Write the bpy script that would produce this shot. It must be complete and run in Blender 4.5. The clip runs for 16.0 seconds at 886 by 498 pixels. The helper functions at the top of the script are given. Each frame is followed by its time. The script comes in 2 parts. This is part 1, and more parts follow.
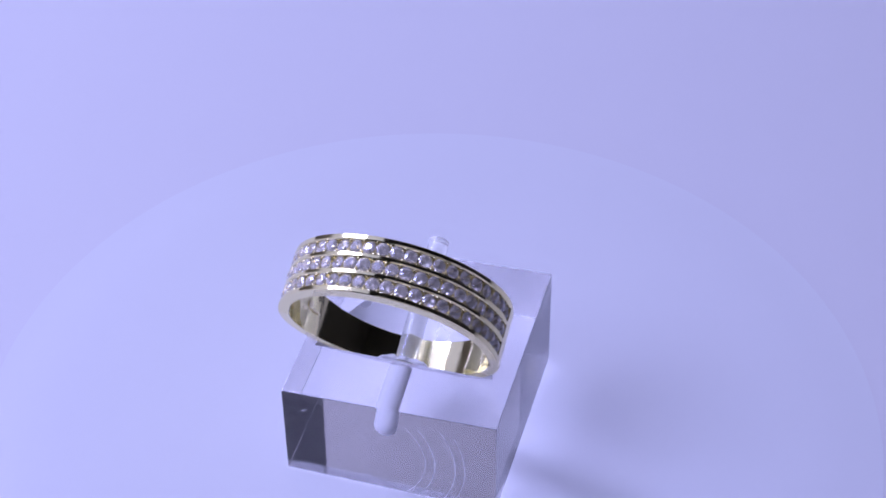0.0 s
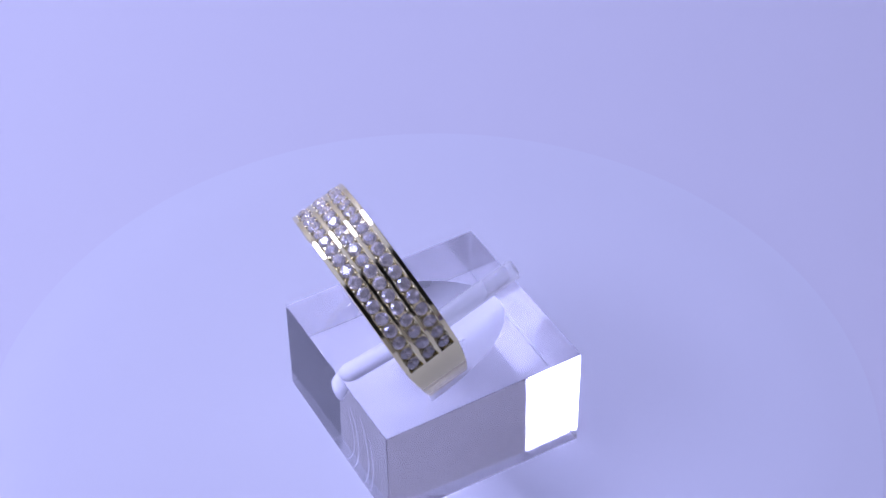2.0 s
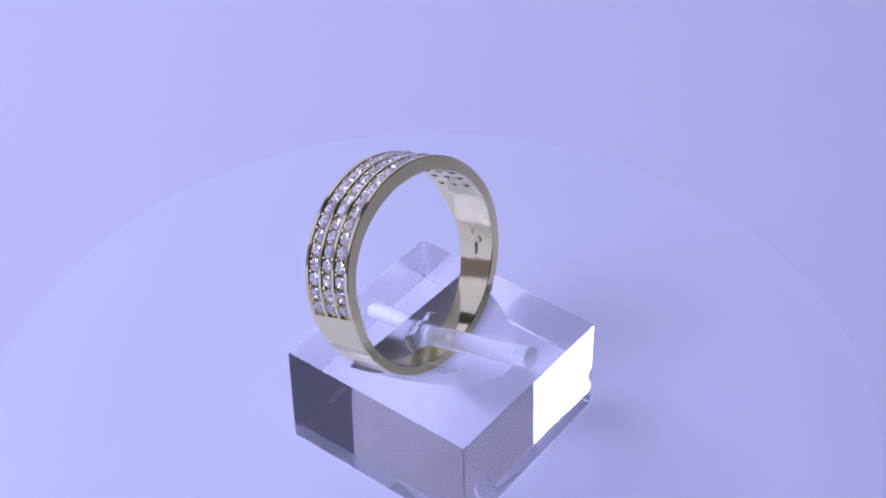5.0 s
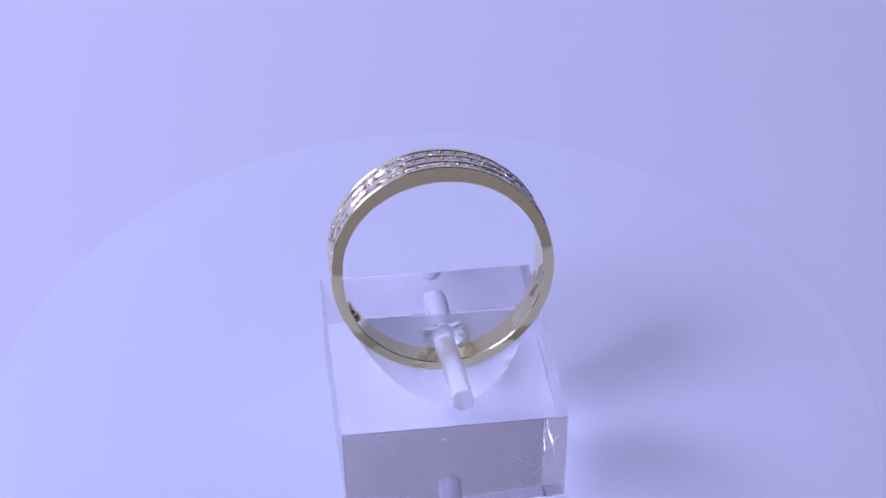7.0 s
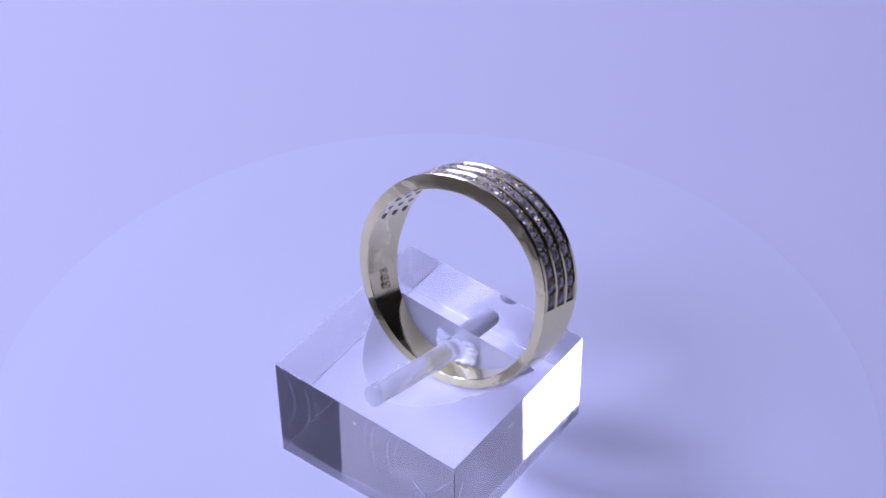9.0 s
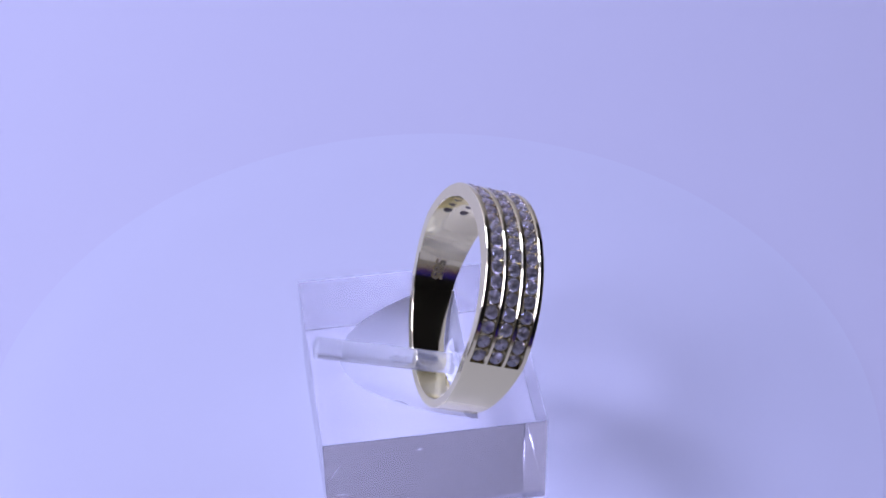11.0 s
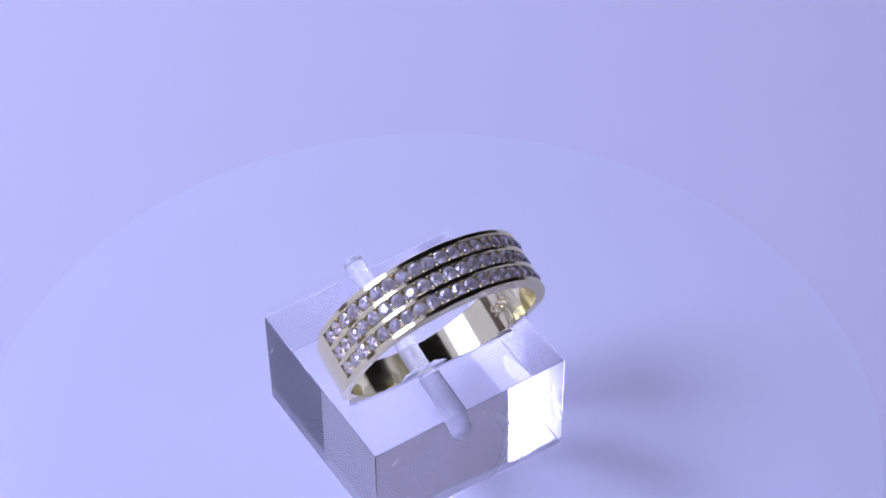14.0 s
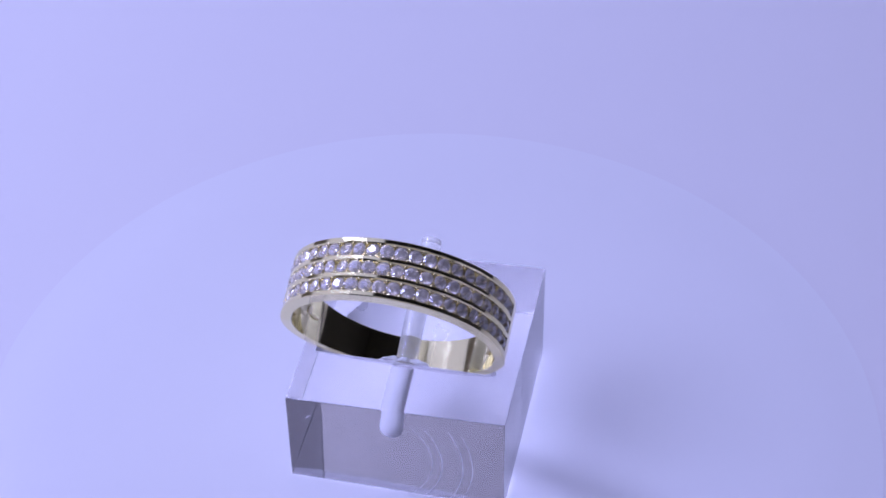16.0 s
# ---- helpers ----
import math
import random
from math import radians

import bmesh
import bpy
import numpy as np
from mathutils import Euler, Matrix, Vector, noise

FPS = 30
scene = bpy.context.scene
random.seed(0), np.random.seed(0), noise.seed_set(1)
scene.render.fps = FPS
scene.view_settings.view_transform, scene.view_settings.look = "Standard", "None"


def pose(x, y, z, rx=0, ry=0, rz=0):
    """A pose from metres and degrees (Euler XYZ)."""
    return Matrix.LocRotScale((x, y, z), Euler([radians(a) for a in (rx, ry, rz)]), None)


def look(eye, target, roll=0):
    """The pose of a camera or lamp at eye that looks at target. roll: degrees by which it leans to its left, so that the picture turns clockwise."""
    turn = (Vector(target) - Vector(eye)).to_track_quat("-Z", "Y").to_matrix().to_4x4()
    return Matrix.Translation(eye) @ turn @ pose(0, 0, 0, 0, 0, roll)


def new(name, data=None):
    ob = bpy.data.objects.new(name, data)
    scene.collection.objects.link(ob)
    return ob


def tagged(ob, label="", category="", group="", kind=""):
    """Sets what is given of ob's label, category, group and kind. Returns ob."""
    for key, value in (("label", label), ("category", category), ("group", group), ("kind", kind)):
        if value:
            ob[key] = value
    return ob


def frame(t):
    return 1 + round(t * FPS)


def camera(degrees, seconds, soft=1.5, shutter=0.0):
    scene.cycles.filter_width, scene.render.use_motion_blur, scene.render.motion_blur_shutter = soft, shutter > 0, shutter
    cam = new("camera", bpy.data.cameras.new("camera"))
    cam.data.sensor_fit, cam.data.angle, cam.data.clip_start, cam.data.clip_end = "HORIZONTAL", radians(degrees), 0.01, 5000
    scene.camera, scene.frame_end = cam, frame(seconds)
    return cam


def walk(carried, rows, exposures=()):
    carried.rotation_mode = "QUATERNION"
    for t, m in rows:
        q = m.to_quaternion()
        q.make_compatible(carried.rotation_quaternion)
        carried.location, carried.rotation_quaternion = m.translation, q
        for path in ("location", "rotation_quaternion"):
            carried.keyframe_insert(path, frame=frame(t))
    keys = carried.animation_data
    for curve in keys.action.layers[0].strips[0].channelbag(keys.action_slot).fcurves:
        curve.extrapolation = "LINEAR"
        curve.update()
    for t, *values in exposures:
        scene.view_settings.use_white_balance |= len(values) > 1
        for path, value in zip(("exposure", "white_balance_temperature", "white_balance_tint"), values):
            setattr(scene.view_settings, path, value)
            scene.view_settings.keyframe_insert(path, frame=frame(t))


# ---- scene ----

# ---------------------------------------------------------------- camera: fixed on a stand, looking down at the turntable
cam = camera(24.6, 16.0, soft=1.8)
EYE = Vector((0.0, -0.12976, 0.14415))
AIM = EYE + 0.2 * Vector((0.00863, 0.72918, -0.68427))
walk(cam, [(0.0, look(EYE, AIM, -0.81)), (16.0, look(EYE, AIM, -0.81))])

# ---------------------------------------------------------------- light: two cool softboxes on one side of the table, before a large dim diffuser
world = bpy.data.worlds.new("room_dark")
scene.world = world
world.use_nodes = True
world.node_tree.nodes["Background"].inputs[0].default_value = (0.5, 0.5, 0.8, 1)
world.node_tree.nodes["Background"].inputs[1].default_value = 0.05


def area_lamp(name, eye, target, sx, sy, watts, colour):
    data = bpy.data.lights.new(name, "AREA")
    data.shape, data.size, data.size_y = "RECTANGLE", sx, sy
    data.energy, data.color = watts, colour
    ob = new(name, data)
    ob.matrix_world = look(eye, target)
    return ob


COOL = (0.478, 0.503, 1.0)


def around(az, el, dist):
    """A place at that azimuth, elevation and distance from the ring."""
    a, e = radians(az), radians(el)
    return Vector((dist * math.cos(e) * math.cos(a), dist * math.cos(e) * math.sin(a), 0.018 + dist * math.sin(e)))


area_lamp("softbox_back", around(145, 46, 0.62), (0, 0, 0.01), 0.15, 0.24, 2.0, COOL)
area_lamp("softbox_front", around(199, 47, 0.6), (0, 0, 0.01), 0.29, 0.24, 2.35, COOL)
area_lamp("diffuser_side", (-0.66, 0.06, 0.38), (-0.05, 0.05, -0.04), 0.8, 1.4, 3.6, COOL)
scene.view_settings.exposure = 0.02


# ---------------------------------------------------------------- materials
def material(name, base, rough=0.5, metal=0.0, **more):
    mat = bpy.data.materials.new(name)
    mat.use_nodes = True
    b = mat.node_tree.nodes["Principled BSDF"]
    b.inputs["Base Color"].default_value = (*base, 1)
    b.inputs["Roughness"].default_value = rough
    b.inputs["Metallic"].default_value = metal
    for k, v in more.items():
        b.inputs[k.replace("_", " ")].default_value = v
    return mat


def noise_node(mat, scale, detail=4.0):
    nt = mat.node_tree
    tc = nt.nodes.new("ShaderNodeTexCoord")
    n = nt.nodes.new("ShaderNodeTexNoise")
    n.inputs["Scale"].default_value = scale
    n.inputs["Detail"].default_value = detail
    nt.links.new(tc.outputs["Object"], n.inputs["Vector"])
    return n


def vary_rough(mat, scale, lo, hi):
    nt = mat.node_tree
    n = noise_node(mat, scale)
    r = nt.nodes.new("ShaderNodeMapRange")
    r.inputs["From Min"].default_value, r.inputs["From Max"].default_value = 0.3, 0.7
    r.inputs["To Min"].default_value, r.inputs["To Max"].default_value = lo, hi
    nt.links.new(n.outputs["Fac"], r.inputs["Value"])
    nt.links.new(r.outputs["Result"], nt.nodes["Principled BSDF"].inputs["Roughness"])


def vary_colour(mat, scale, c1, c2):
    nt = mat.node_tree
    n = noise_node(mat, scale)
    m = nt.nodes.new("ShaderNodeMix")
    m.data_type = "RGBA"
    m.inputs[6].default_value, m.inputs[7].default_value = (*c1, 1), (*c2, 1)
    nt.links.new(n.outputs["Fac"], m.inputs[0])
    nt.links.new(m.outputs[2], nt.nodes["Principled BSDF"].inputs["Base Color"])


def bump(mat, scale, strength, distance):
    nt = mat.node_tree
    n = noise_node(mat, scale, 6)
    b = nt.nodes.new("ShaderNodeBump")
    b.inputs["Strength"].default_value, b.inputs["Distance"].default_value = strength, distance
    nt.links.new(n.outputs["Fac"], b.inputs["Height"])
    nt.links.new(b.outputs["Normal"], nt.nodes["Principled BSDF"].inputs["Normal"])


M_DISC = material("white_plastic", (0.785, 0.782, 0.785), 0.45)
vary_rough(M_DISC, 60, 0.4, 0.55)
vary_colour(M_DISC, 45, (0.775, 0.772, 0.78), (0.8, 0.797, 0.8))
M_TABLE = material("white_board", (0.77, 0.75, 0.76), 0.6)
vary_colour(M_TABLE, 12, (0.75, 0.73, 0.74), (0.79, 0.77, 0.78))
bump(M_TABLE, 400, 0.05, 0.0002)
M_WALL = material("warm_grey_paint", (0.6, 0.52, 0.42), 0.8)
vary_colour(M_WALL, 3, (0.56, 0.48, 0.39), (0.64, 0.56, 0.45))
M_PALE = material("white_paint", (0.85, 0.8, 0.72), 0.8)
vary_colour(M_PALE, 3, (0.82, 0.77, 0.69), (0.88, 0.83, 0.75))
M_DARK = material("black_cloth", (0.03, 0.027, 0.024), 0.9)
vary_colour(M_DARK, 5, (0.025, 0.023, 0.02), (0.036, 0.033, 0.03))
# colours of two added strips that only the gold reflects
M_RED_BROWN = material("red_brown_strip", (0.42, 0.13, 0.05), 0.5)
vary_colour(M_RED_BROWN, 30, (0.36, 0.1, 0.04), (0.48, 0.16, 0.06))
M_BLUE = material("blue_strip", (0.07, 0.04, 0.5), 0.9)
vary_colour(M_BLUE, 40, (0.06, 0.03, 0.42), (0.09, 0.05, 0.58))
M_GOLD = material("polished_pale_gold", (0.86, 0.78, 0.43), 0.08, 1.0)
vary_rough(M_GOLD, 900, 0.06, 0.13)
bump(M_GOLD, 240, 0.2, 0.00014)
M_STAMP = material("stamped_gold", (0.9, 0.8, 0.5), 0.3, 1.0)
# dark colour for the shade inside the drilled openings
M_HOLE = material("drilled_hole_shade", (0.06, 0.05, 0.04), 0.4, 0.3)
M_GEM = material("clear_stone", (1.0, 0.94, 0.86), 0.0, 0.0, Transmission_Weight=0.885, IOR=2.2)
M_ACRYLIC = material("clear_acrylic", (0.98, 0.975, 0.97), 0.05, 0.0, Transmission_Weight=0.98, IOR=1.49)
bump(M_ACRYLIC, 110, 0.06, 0.0005)
# see-through grey for an added core that dims light passing the block
M_CORE_DIM = bpy.data.materials.new("shadow_core_dimming")
M_CORE_DIM.use_nodes = True
_dim = M_CORE_DIM.node_tree.nodes.new("ShaderNodeBsdfTransparent")
_dim.inputs["Color"].default_value = (0.93, 0.926, 0.93, 1)
M_CORE_DIM.node_tree.links.new(_dim.outputs[0], M_CORE_DIM.node_tree.nodes["Material Output"].inputs["Surface"])
M_PEG = material("clear_acrylic_rod", (1.0, 1.0, 0.97), 0.16, 0.0, Transmission_Weight=0.76, IOR=1.49)
M_SATIN = material("milled_acrylic", (0.97, 0.97, 0.97), 0.3, 0.0, Transmission_Weight=0.6, IOR=1.49)
vary_rough(M_SATIN, 200, 0.25, 0.38)
M_FROST = material("frosted_bore", (0.95, 0.95, 0.96), 0.6, 0.0, Transmission_Weight=0.0)
vary_colour(M_FROST, 700, (0.9, 0.9, 0.92), (0.99, 0.99, 0.99))

# ---------------------------------------------------------------- mesh helpers (coordinates in millimetres)
MM = 0.001


def part(name, bm, mat, parent=None, label="", smooth=None, m=None):
    """One bmesh in millimetres as one mesh object under a thing."""
    bmesh.ops.scale(bm, vec=(MM, MM, MM), verts=bm.verts)
    bmesh.ops.recalc_face_normals(bm, faces=bm.faces)
    me = bpy.data.meshes.new(name)
    bm.to_mesh(me)
    bm.free()
    me.materials.append(mat)
    if smooth is not None:
        me.polygons.foreach_set("use_smooth", [True] * len(me.polygons))
        me.set_sharp_from_angle(angle=radians(smooth))
    ob = new(name, me)
    if parent:
        ob.parent = parent
    if m is not None:
        ob.matrix_basis = m
    if label:
        tagged(ob, label)
    return ob


def lathe(points, n):
    """A solid of revolution round z from (radius, z) points."""
    bm = bmesh.new()
    rings = []
    for r, z in points:
        if r == 0:
            rings.append([bm.verts.new((0, 0, z))])
        else:
            rings.append([bm.verts.new((r * math.cos(2 * math.pi * i / n), r * math.sin(2 * math.pi * i / n), z)) for i in range(n)])
    for a, b in zip(rings, rings[1:]):
        for i in range(n):
            j = (i + 1) % n
            vs = [a[i % len(a)], a[j % len(a)], b[j % len(b)], b[i % len(b)]]
            vs = [v for k, v in enumerate(vs) if v not in vs[:k]]
            if len(vs) > 2:
                bm.faces.new(vs)
    return bm


def box(x0, y0, z0, x1, y1, z1):
    bm = bmesh.new()
    v = [bm.verts.new((x, y, z)) for z in (z0, z1) for x, y in ((x0, y0), (x1, y0), (x1, y1), (x0, y1))]
    for f in ((0, 3, 2, 1), (4, 5, 6, 7), (0, 1, 5, 4), (1, 2, 6, 5), (2, 3, 7, 6), (3, 0, 4, 7)):
        bm.faces.new([v[i] for i in f])
    return bm


# ---------------------------------------------------------------- setting
DISC_H = 0.16
BOOTH = 800
tagged(part("table", box(-BOOTH, -150, -DISC_H - 30, BOOTH, BOOTH, -DISC_H), M_TABLE), "matt white photo table top under the turntable", "table", kind="structure")
tagged(part("floor", box(-BOOTH, -BOOTH, -770, BOOTH, BOOTH, -750), M_DARK), "plain dark floor below the photo table", "floor", kind="structure")
tagged(part("ceiling", box(-BOOTH, -BOOTH, 1100, BOOTH, BOOTH, 1120), M_DARK), "plain dark ceiling over the photo table", "ceiling", kind="structure")
for name, b, mat in (("wall_north", (-BOOTH, BOOTH, -750, BOOTH, BOOTH + 20, 1100), M_PALE), ("wall_south", (-BOOTH, -BOOTH - 20, -750, BOOTH, -BOOTH, 1100), M_DARK),
                     ("wall_west", (-BOOTH - 20, -BOOTH, -750, -BOOTH, BOOTH, 1100), M_WALL), ("wall_east", (BOOTH, -BOOTH, -750, BOOTH + 20, BOOTH, 1100), M_DARK)):
    tagged(part(name, box(*b), mat), "black cloth-covered wall round the photo table" if mat == M_DARK else "plain pale painted wall round the photo table", "wall", kind="structure")

# unseen board, added as a reflector to lighten the block's front faces
tagged(part("fill_board_north", box(-330, 360, -DISC_H, 230, 366, 640), M_PALE), "matt white board added out of view to brighten the block's front faces", "backdrop", kind="structure")
tagged(part("backdrop_south", box(-245, -462, -750, 266, -450, 132), M_PALE), "plain pale board standing behind the camera", "board", kind="structure")
# two invented strips, out of view, for orange and blue reflections in the gold
tagged(part("trim", box(267, -462, -750, 272, -448, 132), M_RED_BROWN), "reddish brown strip added out of view beside the pale board, for reflections", "trim", kind="structure")
tagged(part("curtain", box(273, -458, -750, 312, -452, 132), M_BLUE), "deep blue strip added out of view beside the brown one, for reflections", "curtain", kind="structure")

# ---------------------------------------------------------------- turntable
turntable = tagged(new("turntable"), "round white plastic display turntable, slowly turning", "turntable")
R_DISC = 39.7
part("platter", lathe([(0, -0.14), (R_DISC + 3, -0.14)] + [(R_DISC + 3 - 6 * i / 12, -0.13 * (0.5 + 0.5 * math.cos(math.pi * i / 12))) for i in range(13)] + [(0, 0)], 160), M_DISC, turntable, smooth=50)
part("base", lathe([(0, -DISC_H), (R_DISC - 8, -DISC_H), (R_DISC - 8, -0.14), (0, -0.14)], 96), M_DISC, turntable, smooth=50)

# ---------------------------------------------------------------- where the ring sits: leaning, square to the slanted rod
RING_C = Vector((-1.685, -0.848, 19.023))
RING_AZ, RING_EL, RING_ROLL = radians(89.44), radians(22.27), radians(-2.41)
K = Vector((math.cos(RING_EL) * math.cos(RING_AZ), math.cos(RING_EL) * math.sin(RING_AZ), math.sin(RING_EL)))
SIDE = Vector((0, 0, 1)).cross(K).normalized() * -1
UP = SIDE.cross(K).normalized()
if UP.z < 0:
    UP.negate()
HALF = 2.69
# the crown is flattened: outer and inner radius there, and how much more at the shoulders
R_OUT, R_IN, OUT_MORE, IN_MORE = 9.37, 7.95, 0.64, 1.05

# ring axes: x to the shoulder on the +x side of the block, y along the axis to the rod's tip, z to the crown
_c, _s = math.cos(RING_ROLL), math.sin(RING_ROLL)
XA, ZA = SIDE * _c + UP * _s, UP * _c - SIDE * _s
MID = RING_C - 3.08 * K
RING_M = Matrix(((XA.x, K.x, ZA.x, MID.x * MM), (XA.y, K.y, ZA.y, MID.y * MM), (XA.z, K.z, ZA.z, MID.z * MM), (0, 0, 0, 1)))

# ---------------------------------------------------------------- acrylic stand: block with a slanted rod in a frosted bore
BX, BY, BW = -1.025, 0.93, 20.0
TOP, TILT_X, TILT_Y = 11.02, 0.0393, 0.0171


def top_z(x, y):
    return TOP + TILT_X * (x - BX) + TILT_Y * (y - BY)


stand = tagged(new("ring_stand"), "clear acrylic ring stand, square block with slanted rod, on the turntable", "ring stand")


def clear_body(name, mat, inset, parent, label):
    """The block, or its added shadow core, inset by that much, with the sloping trough in which the ring's lowest part
    stands.
    """
    h = BW / 2 - inset
    bm = box(BX - h, BY - h, 0.1 + inset, BX + h, BY + h, TOP)
    for v in bm.verts:
        if v.co.z > 1:
            v.co.z = top_z(v.co.x, v.co.y) - inset
    bmesh.ops.bevel(bm, geom=bm.edges[:], offset=0.07, segments=2, profile=0.5, affect="EDGES")
    ob = part(name, bm, mat, parent, label)
    bm = bmesh.new()
    ends, r = [], R_TROUGH + inset
    for y in (WALL_Y - inset, 40.0):
        ends.append([bm.verts.new((r * math.cos(2 * math.pi * i / 160), y, r * math.sin(2 * math.pi * i / 160))) for i in range(160)])
    skin(bm, ends)
    cutter = part("trough_cutter", bm, M_SATIN if mat == M_ACRYLIC else mat)
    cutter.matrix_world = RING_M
    mod = ob.modifiers.new("trough", "BOOLEAN")
    mod.operation, mod.solver, mod.object, mod.material_mode = "DIFFERENCE", "EXACT", cutter, "TRANSFER"
    bpy.context.view_layer.update()
    cut = bpy.data.meshes.new_from_object(ob.evaluated_get(bpy.context.evaluated_depsgraph_get()))
    ob.modifiers.clear()
    ob.data = cut
    bpy.data.objects.remove(cutter)
    cut.polygons.foreach_set("use_smooth", [True] * len(cut.polygons))
    cut.set_sharp_from_angle(angle=radians(20))
    return ob


WALL_Y, R_TROUGH = -2.15, 10.75


def skin(bm, rings):
    bm.faces.new(rings[0])
    bm.faces.new(rings[-1])
    for a, b in zip(rings, rings[1:]):
        for i in range(len(a)):
            j = (i + 1) % len(a)
            bm.faces.new((a[i], a[j], b[j], b[i]))


block = clear_body("block", M_ACRYLIC, 0.0, stand, "clear polished acrylic block with a sloping round trough")
block.visible_shadow = False
# added core: stands in for the shadow that the block itself doesn't cast
clear_body("shadow_core", M_CORE_DIM, 0.12, block, "added see-through grey core that dims the block's inside and gives its shadow")

ROD_TIP = Vector((-1.82, 10.36, 13.67))
ROD_AZ, ROD_EL, ROD_R = radians(90.7), radians(19.5), 0.97
ROD_D = Vector((math.cos(ROD_EL) * math.cos(ROD_AZ), math.cos(ROD_EL) * math.sin(ROD_AZ), math.sin(ROD_EL)))
ROD_U = ROD_D.orthogonal().normalized()
ROD_V = ROD_D.cross(ROD_U)


S_WALL = (ROD_TIP - (MID + WALL_Y * K)).dot(ROD_D)


def rod_ring(bm, s, r, n=40):
    """A ring of vertices s mm behind the rod's tip."""
    return [bm.verts.new(ROD_TIP - s * ROD_D + r * (math.cos(2 * math.pi * i / n) * ROD_U + math.sin(2 * math.pi * i / n) * ROD_V)) for i in range(n)]


bm = bmesh.new()
skin(bm, [rod_ring(bm, 0, ROD_R - 0.12), rod_ring(bm, 0.1, ROD_R), rod_ring(bm, S_WALL - 0.06, ROD_R)])
rod = part("rod", bm, M_PEG, stand, "clear acrylic rod with a flat cut end", smooth=40)
rod.visible_shadow = False
bm = bmesh.new()
BORE = 18.6
skin(bm, [rod_ring(bm, S_WALL + 0.03, ROD_R + 0.1)] + [rod_ring(bm, BORE + 1.1 * math.sin(q), (ROD_R + 0.1) * math.cos(q)) for q in (0, 0.4, 0.8, 1.15, 1.45)])
bore = part("bore", bm, M_FROST, stand, "frosted white drilled bore inside the block", smooth=40)


def rough_collar():
    """The crumbled edge left round the bore where the drill broke out."""
    bm = bmesh.new()
    n, rings = 48, []
    for k, (fr, ds) in enumerate(((0.0, 0.04), (0.25, -0.2), (0.6, -0.28), (0.9, -0.12), (1.0, 0.04))):
        ring_v = []
        for i in range(n):
            a = 2 * math.pi * i / n
            u, v = math.cos(a), math.sin(a)
            outer = 1.15 + 1.25 * abs(u) ** 3
            outer *= 1 + 0.36 * noise.noise(Vector((3 * u, 3 * v, 1.7)))
            r = 1.13 + (outer - 1.13) * fr
            d = ds * (1 + 1.2 * noise.noise(Vector((4 * u * r, 4 * v * r, k)))) if 0 < k < 4 else ds
            p = ROD_TIP - (S_WALL - 0.9 + d) * ROD_D + r * (u * LAT + v * ROD_D.cross(LAT) * -1)
            ring_v.append(bm.verts.new(p))
        rings.append(ring_v)
    for a, b in zip(rings, rings[1:]):
        for i in range(n):
            j = (i + 1) % n
            bm.faces.new((a[i], a[j], b[j], b[i]))
    return part("rough_collar", bm, M_FROST, stand, "crumbly frosted edge round the bore")


LAT = Vector((0, 0, 1)).cross(ROD_D).normalized()
collar = rough_collar()


# fine scratches and nicks on the block's upright faces
def scratches():
    rs = random.Random(11)
    h = BW / 2
    for face, u0, z0, length, tilt in (("n", -0.86, 7.4, 3.6, -58), ("n", -0.62, 5.4, 2.4, 40), ("n", -0.72, 3.6, 2.2, -50), ("n", 0.1, 9.6, 0.8, 20),
                                       ("w", 0.9, 7.2, 2.6, -62), ("w", 0.86, 4.0, 1.6, 12), ("w", 0.15, 8.8, 0.9, 0), ("s", -0.8, 8.4, 1.0, 30)):
        bm = bmesh.new()
        n = 7
        lo, hi = [], []
        for i in range(n):
            f = i / (n - 1) - 0.5
            w = 0.028 * (1 - 4 * f * f) + 0.006
            off = rs.uniform(-0.04, 0.04)
            a = radians(tilt)
            for lst, sg in ((lo, -1), (hi, 1)):
                du = f * 0.75 * length * math.cos(a) - (off + sg * w) * math.sin(a)
                dz = f * 0.75 * length * math.sin(a) + (off + sg * w) * math.cos(a)
                u, z = u0 * h + du, z0 + dz
                x, y = {"n": (BX + u, BY + h + 0.004), "s": (BX + u, BY - h - 0.004), "w": (BX - h - 0.004, BY + u), "e": (BX + h + 0.004, BY + u)}[face]
                lst.append(bm.verts.new((x, y, z)))
        for i in range(n - 1):
            bm.faces.new((lo[i], lo[i + 1], hi[i + 1], hi[i]))
        part("scratch", bm, M_FROST, block)


scratches()


def curved_marks():
    """Faint curved pale marks on the face under the bore's end."""
    cx, cz, y = BX - 2.5, 4.6, BY - BW / 2 - 0.004
    for r, w, lo, hi in ((5.9, 0.03, -46, 46), (6.8, 0.05, -40, 40), (8.7, 0.05, -30, 32), (9.6, 0.03, -26, 26)):
        bm = bmesh.new()
        n = 24
        pts = [[], []]
        for i in range(n + 1):
            a = radians(lo + (hi - lo) * i / n)
            ww = w * (0.35 + 0.65 * math.sin(math.pi * i / n))
            for side, sg in ((0, -1), (1, 1)):
                q = r + sg * ww + 0.03 * noise.noise(Vector((r, 6 * a, 0)))
                pts[side].append(bm.verts.new((cx + q * math.cos(a), y, cz + q * math.sin(a))))
        for i in range(n):
            bm.faces.new((pts[0][i], pts[0][i + 1], pts[1][i + 1], pts[1][i]))
        part("curved_mark", bm, M_FROST, block)


curved_marks()

# ---------------------------------------------------------------- ring
ring = tagged(new("ring"), "pale gold band ring with three rows of clear stones", "ring")
ROWS, PER_ROW = (-1.62, 0.0, 1.62), 22
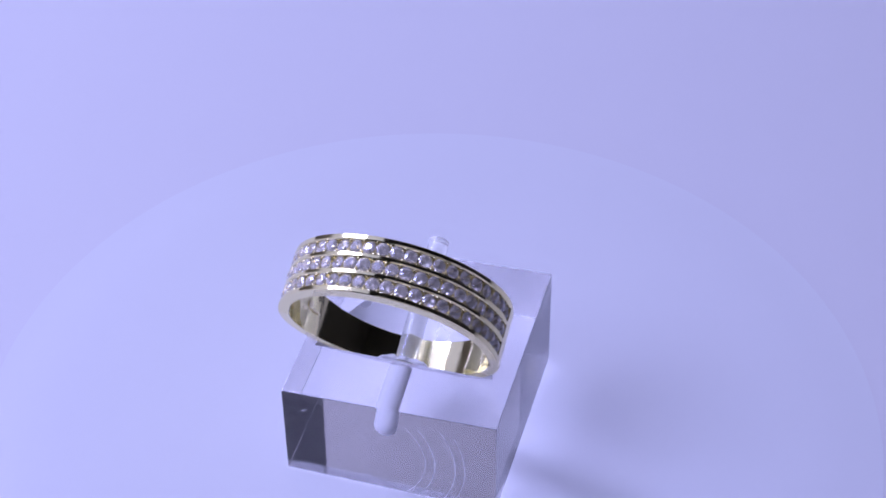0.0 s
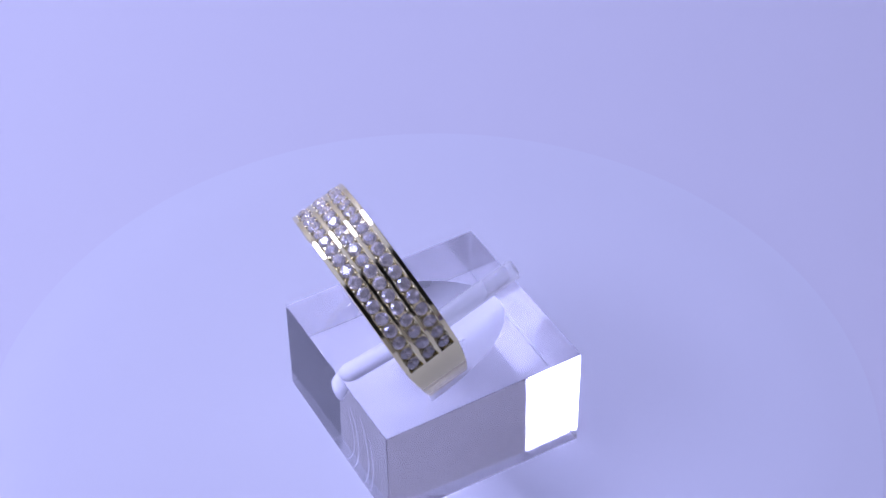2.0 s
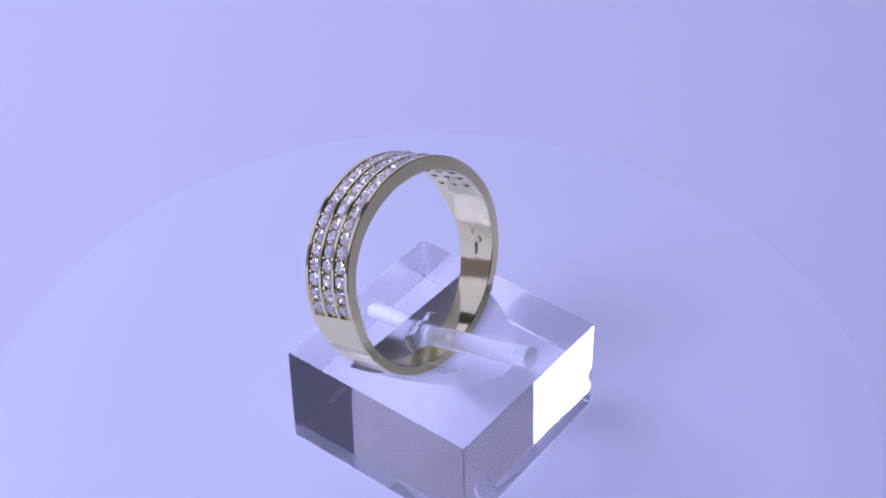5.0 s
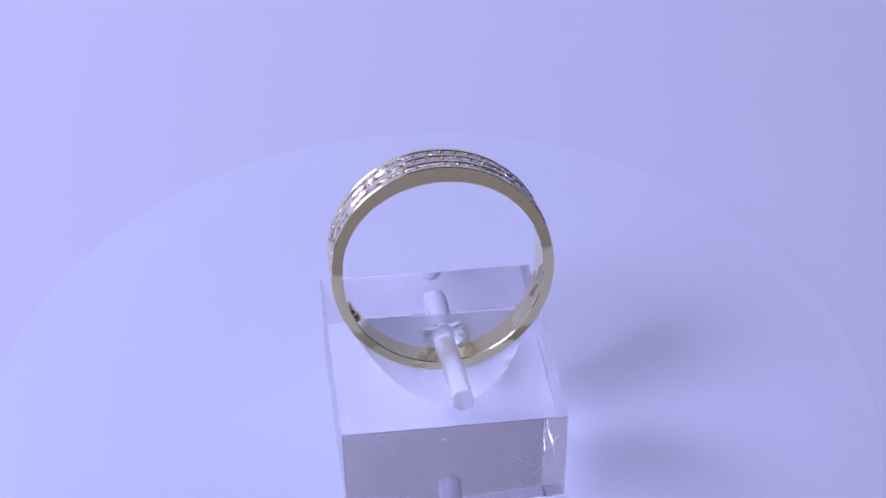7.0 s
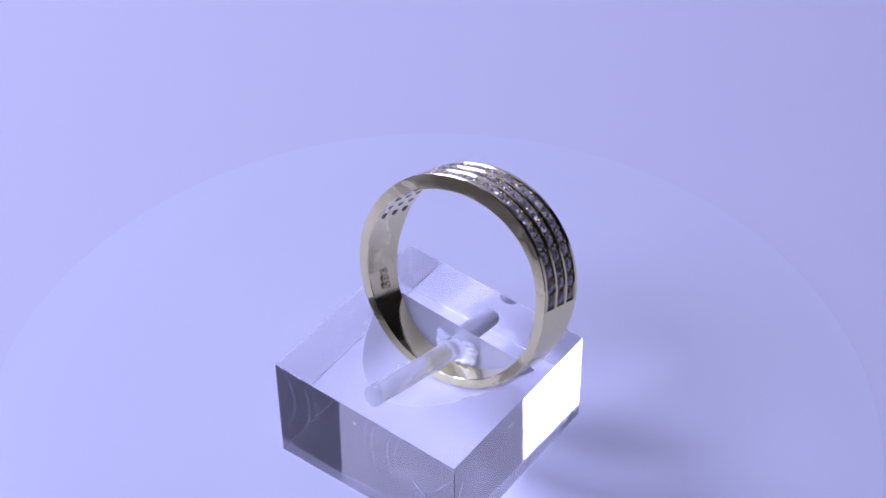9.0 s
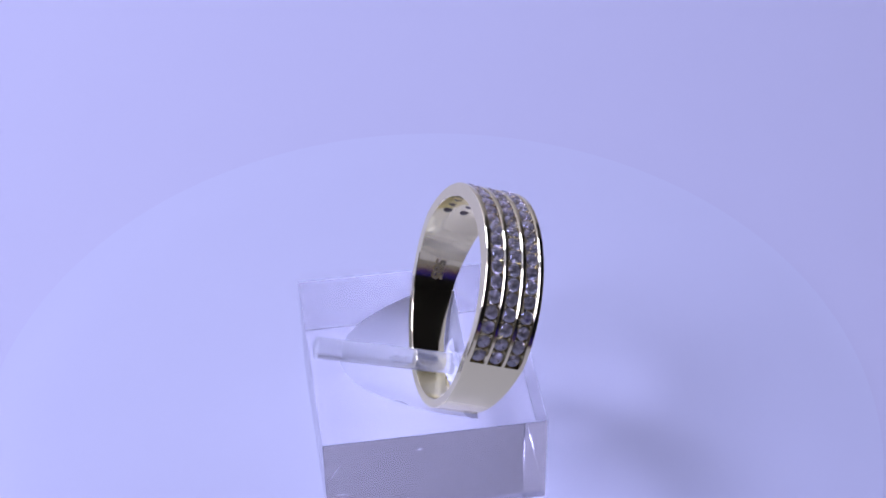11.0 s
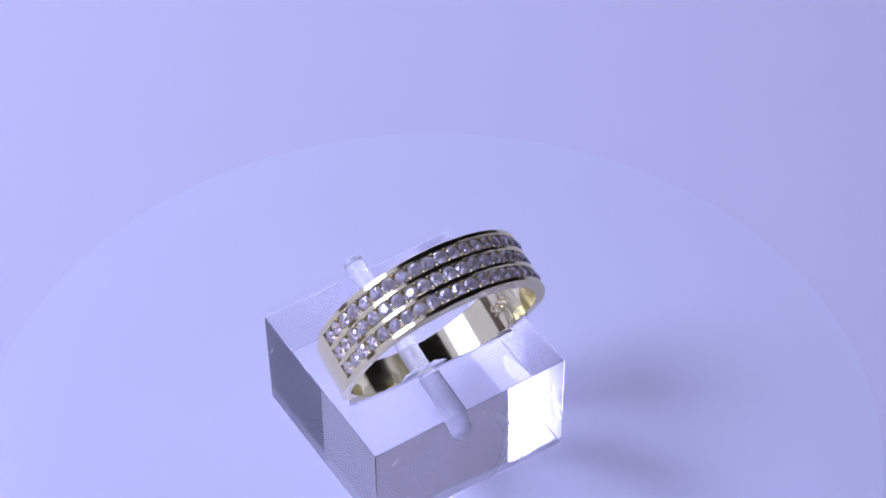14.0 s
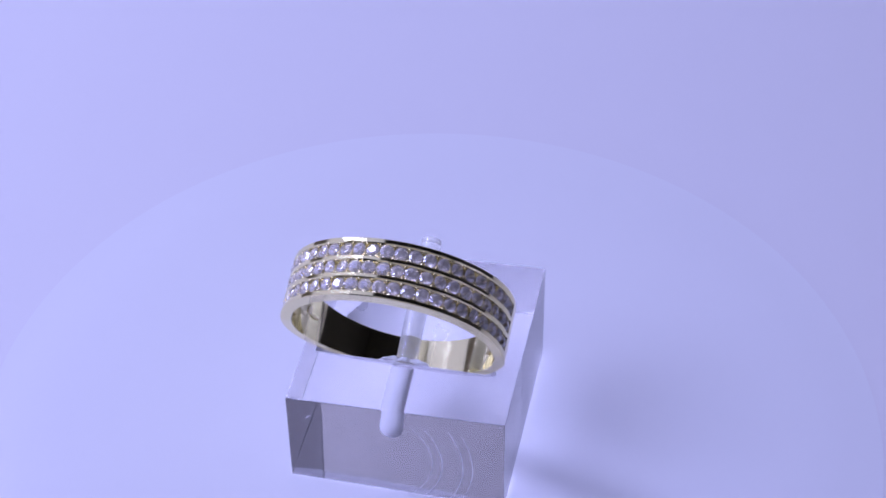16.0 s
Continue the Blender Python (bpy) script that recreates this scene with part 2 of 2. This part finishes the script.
A0, A1 = radians(4.5), radians(175.5)
CH = 0.6


def shank(a):
    """Half width, outer and inner radius at the angle a (0: shoulder on +x, 90: crown)."""
    a = math.degrees(a) % 360
    if 4 <= a <= 176:
        c = math.cos(radians(a)) ** 2
        return HALF, R_OUT + OUT_MORE * c, R_IN + IN_MORE * c
    d = min(abs(a - 176), (4 - a) % 360)
    k = math.sin(radians(d / 94 * 90))
    taper = 1.15 * k
    return HALF - taper, R_OUT + OUT_MORE + 0.5 * k, R_IN + IN_MORE + 0.7 * k


def build_band():
    bm = bmesh.new()
    angles = [(A0 + (A1 - A0) * i / 120, 1) for i in range(121)]
    angles = [(radians(0.0), 0), (radians(4), 0), (A0, 0)] + angles + [(A1, 0), (radians(176), 0), (radians(180), 0)]
    angles += [(radians(180 + 180 * i / 90), 0) for i in range(1, 90)]
    rings = []
    for a, cut in angles:
        w, ro, ri = shank(a)
        f = w / HALF
        ri += 0.035 * noise.noise(Vector((7 * math.cos(a), 7 * math.sin(a), 0.4)))  # hand-polished, slightly wavy inside
        prof = [(-w, ri + 0.06), (-w, ro - 0.06), (-w + 0.06, ro)]
        for y in ROWS:
            dep = 0.84 * cut
            # worn lips, a little uneven along the channel
            lip = [0.08 * cut * (1 + 0.7 * noise.noise(Vector((9 * math.cos(a), 9 * math.sin(a), 3 * y + s)))) for s in (0, 1)]
            prof += [((y - CH) * f - lip[0], ro), ((y - CH + 0.02) * f, ro - 1.2 * lip[0]), ((y - CH + 0.1) * f, ro - dep),
                     ((y + CH - 0.1) * f, ro - dep), ((y + CH - 0.02) * f, ro - 1.2 * lip[1]), ((y + CH) * f + lip[1], ro)]
        prof += [(w - 0.06, ro), (w, ro - 0.06), (w, ri + 0.06), (w - 0.06, ri), (-w + 0.06, ri)]
        rings.append([bm.verts.new((r * math.cos(a), y, r * math.sin(a))) for y, r in prof])
    n = len(rings[0])
    for a, b in zip(rings, rings[1:] + rings[:1]):
        for i in range(n):
            j = (i + 1) % n
            bm.faces.new((a[i], a[j], b[j], b[i]))
    bmesh.ops.remove_doubles(bm, verts=bm.verts, dist=0.0005)
    return part("band", bm, M_GOLD, ring, "polished pale yellow gold band with three channels", smooth=28)


band = build_band()


def gem_mesh():
    """A round brilliant, girdle at z = 0, radius 1."""
    bm = bmesh.new()
    n = 8
    def circle(r, z, k, off):
        return [bm.verts.new((r * math.cos(2 * math.pi * (i + off) / k), r * math.sin(2 * math.pi * (i + off) / k), z)) for i in range(k)]
    table, star = circle(0.55, 0.34, n, 0), circle(0.8, 0.2, n, 0.5)
    g1, g0 = circle(1, 0.02, 2 * n, 0), circle(1, -0.03, 2 * n, 0)
    low = circle(0.45, -0.5, n, 0.5)
    tip = bm.verts.new((0, 0, -0.9))
    bm.faces.new(table)
    for i in range(n):
        j = (i + 1) % n
        bm.faces.new((table[i], star[i], table[j]))
        bm.faces.new((table[i], star[i - 1], g1[2 * i], star[i]))
        bm.faces.new((star[i], g1[2 * i], g1[2 * i + 1]))
        bm.faces.new((star[i], g1[2 * i + 1], g1[(2 * i + 2) % (2 * n)]))
        bm.faces.new((g0[2 * i], g0[2 * i + 1], low[i]))
        bm.faces.new((g0[2 * i + 1], g0[(2 * i + 2) % (2 * n)], low[i]))
        bm.faces.new((g0[2 * i], low[i], tip, low[i - 1]))
    for i in range(2 * n):
        j = (i + 1) % (2 * n)
        bm.faces.new((g1[i], g0[i], g0[j], g1[j]))
    bmesh.ops.recalc_face_normals(bm, faces=bm.faces)
    bmesh.ops.scale(bm, vec=(0.62 * MM,) * 3, verts=bm.verts)
    me = bpy.data.meshes.new("stone")
    bm.to_mesh(me)
    bm.free()
    me.materials.append(M_GEM)
    return me


STONE = gem_mesh()
rng = random.Random(4)
for y in ROWS:
    for i in range(PER_ROW):
        a = A0 + (A1 - A0) * (i + 0.5) / PER_ROW
        r = shank(a)[1] - 0.2 + rng.uniform(-0.03, 0.03)
        ob = new("stone", STONE)
        ob.parent = ring
        ob.visible_shadow = False
        ob.matrix_basis = (Matrix.Translation((r * math.cos(a) * MM, y * MM, r * math.sin(a) * MM))
                           @ Matrix.Rotation(math.pi / 2 - a, 4, "Y") @ Matrix.Rotation(rng.uniform(-0.16, 0.16), 4, "X")
                           @ Matrix.Rotation(rng.uniform(-0.16, 0.16), 4, "Y") @ Matrix.Rotation(rng.uniform(0, 3), 4, "Z"))


# the small gold grains that hold the stones, along the channel walls between each pair
bm = bmesh.new()
bmesh.ops.create_icosphere(bm, subdivisions=2, radius=0.14)
GRAIN = part("grain", bm, M_GOLD, ring, smooth=60)
first = True
for y in ROWS:
    for side in (-1, 1):
        for i in range(1, PER_ROW):
            a = A0 + (A1 - A0) * i / PER_ROW
            ob = GRAIN if first else new("grain", GRAIN.data)
            first = False
            ob.parent = ring
            r = shank(a)[1] - 0.17
            ob.matrix_basis = Matrix.Translation((r * math.cos(a) * MM, (y + side * (CH - 0.06)) * MM, r * math.sin(a) * MM))

# dark discs inside the band, coloured as shade in the drilled openings behind stones
bm = lathe([(0, 0.0), (0.37, 0.0), (0.43, 0.03), (0.43, 0.06), (0, 0.06)], 12)
HOLE = part("stone_hole_shade", bm, M_HOLE, ring)
first = True
for y in ROWS:
    for i in range(PER_ROW):
        a = A0 + (A1 - A0) * (i + 0.5) / PER_ROW
        if not 12 < math.degrees(a) < 168:
            continue
        ob = HOLE if first else new("stone_hole_shade", HOLE.data)
        first = False
        ob.parent = ring
        r = shank(a)[2] - 0.01
        ob.matrix_basis = (Matrix.Translation((r * math.cos(a) * MM, y * 0.98 * MM, r * math.sin(a) * MM)) @ Matrix.Rotation(math.pi / 2 - a, 4, "Y"))


def stamp():
    """The raised fineness mark inside the shank, and the plain maker's mark across from it."""
    curve = bpy.data.curves.new("hallmark", "FONT")
    curve.body, curve.size, curve.extrude = "585", 1.35 * MM, 0.12 * MM
    curve.offset = 0.04 * MM
    curve.align_x, curve.align_y = "CENTER", "CENTER"
    tmp = new("hallmark_text", curve)
    bpy.context.view_layer.update()
    me = bpy.data.meshes.new_from_object(tmp.evaluated_get(bpy.context.evaluated_depsgraph_get()))
    bpy.data.objects.remove(tmp)
    me.materials.clear()
    me.materials.append(M_STAMP)
    a = radians(-27)
    r = shank(a)[2] - 0.03
    ob = new("hallmark", me)
    ob.parent = ring
    # text runs round the shank, its face to the finger
    inward, along = Vector((-math.cos(a), 0, -math.sin(a))), Vector((math.sin(a), 0, -math.cos(a)))
    up = inward.cross(along)
    ob.matrix_basis = Matrix(((along.x, up.x, inward.x, r * math.cos(a) * MM), (along.y, up.y, inward.y, 0), (along.z, up.z, inward.z, r * math.sin(a) * MM), (0, 0, 0, 1)))
    a = radians(204)
    r = shank(a)[2] - 0.02
    for k, (dy, w, h) in enumerate(((-0.35, 0.9, 0.45), (0.35, 0.7, 0.8), (0.0, 1.5, 0.25))):
        bm = lathe([(0, 0), (0.5, 0), (0.42, 0.09), (0, 0.09)], 10)
        bmesh.ops.scale(bm, vec=(w, h, 1), verts=bm.verts)
        ak = a + 0.09 * (k - 1)
        part("maker_mark", bm, M_STAMP, ring, m=Matrix.Translation((r * math.cos(ak) * MM, dy * MM, r * math.sin(ak) * MM)) @ Matrix.Rotation(-math.pi / 2 - ak, 4, "Y"))


stamp()


# ---------------------------------------------------------------- what turns: the turntable and all that stands on it
def motions():
    spin, start = 22.254, -17.42
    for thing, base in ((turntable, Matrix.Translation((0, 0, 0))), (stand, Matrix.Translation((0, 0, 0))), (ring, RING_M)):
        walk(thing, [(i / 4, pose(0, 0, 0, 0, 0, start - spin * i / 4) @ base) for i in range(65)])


motions()
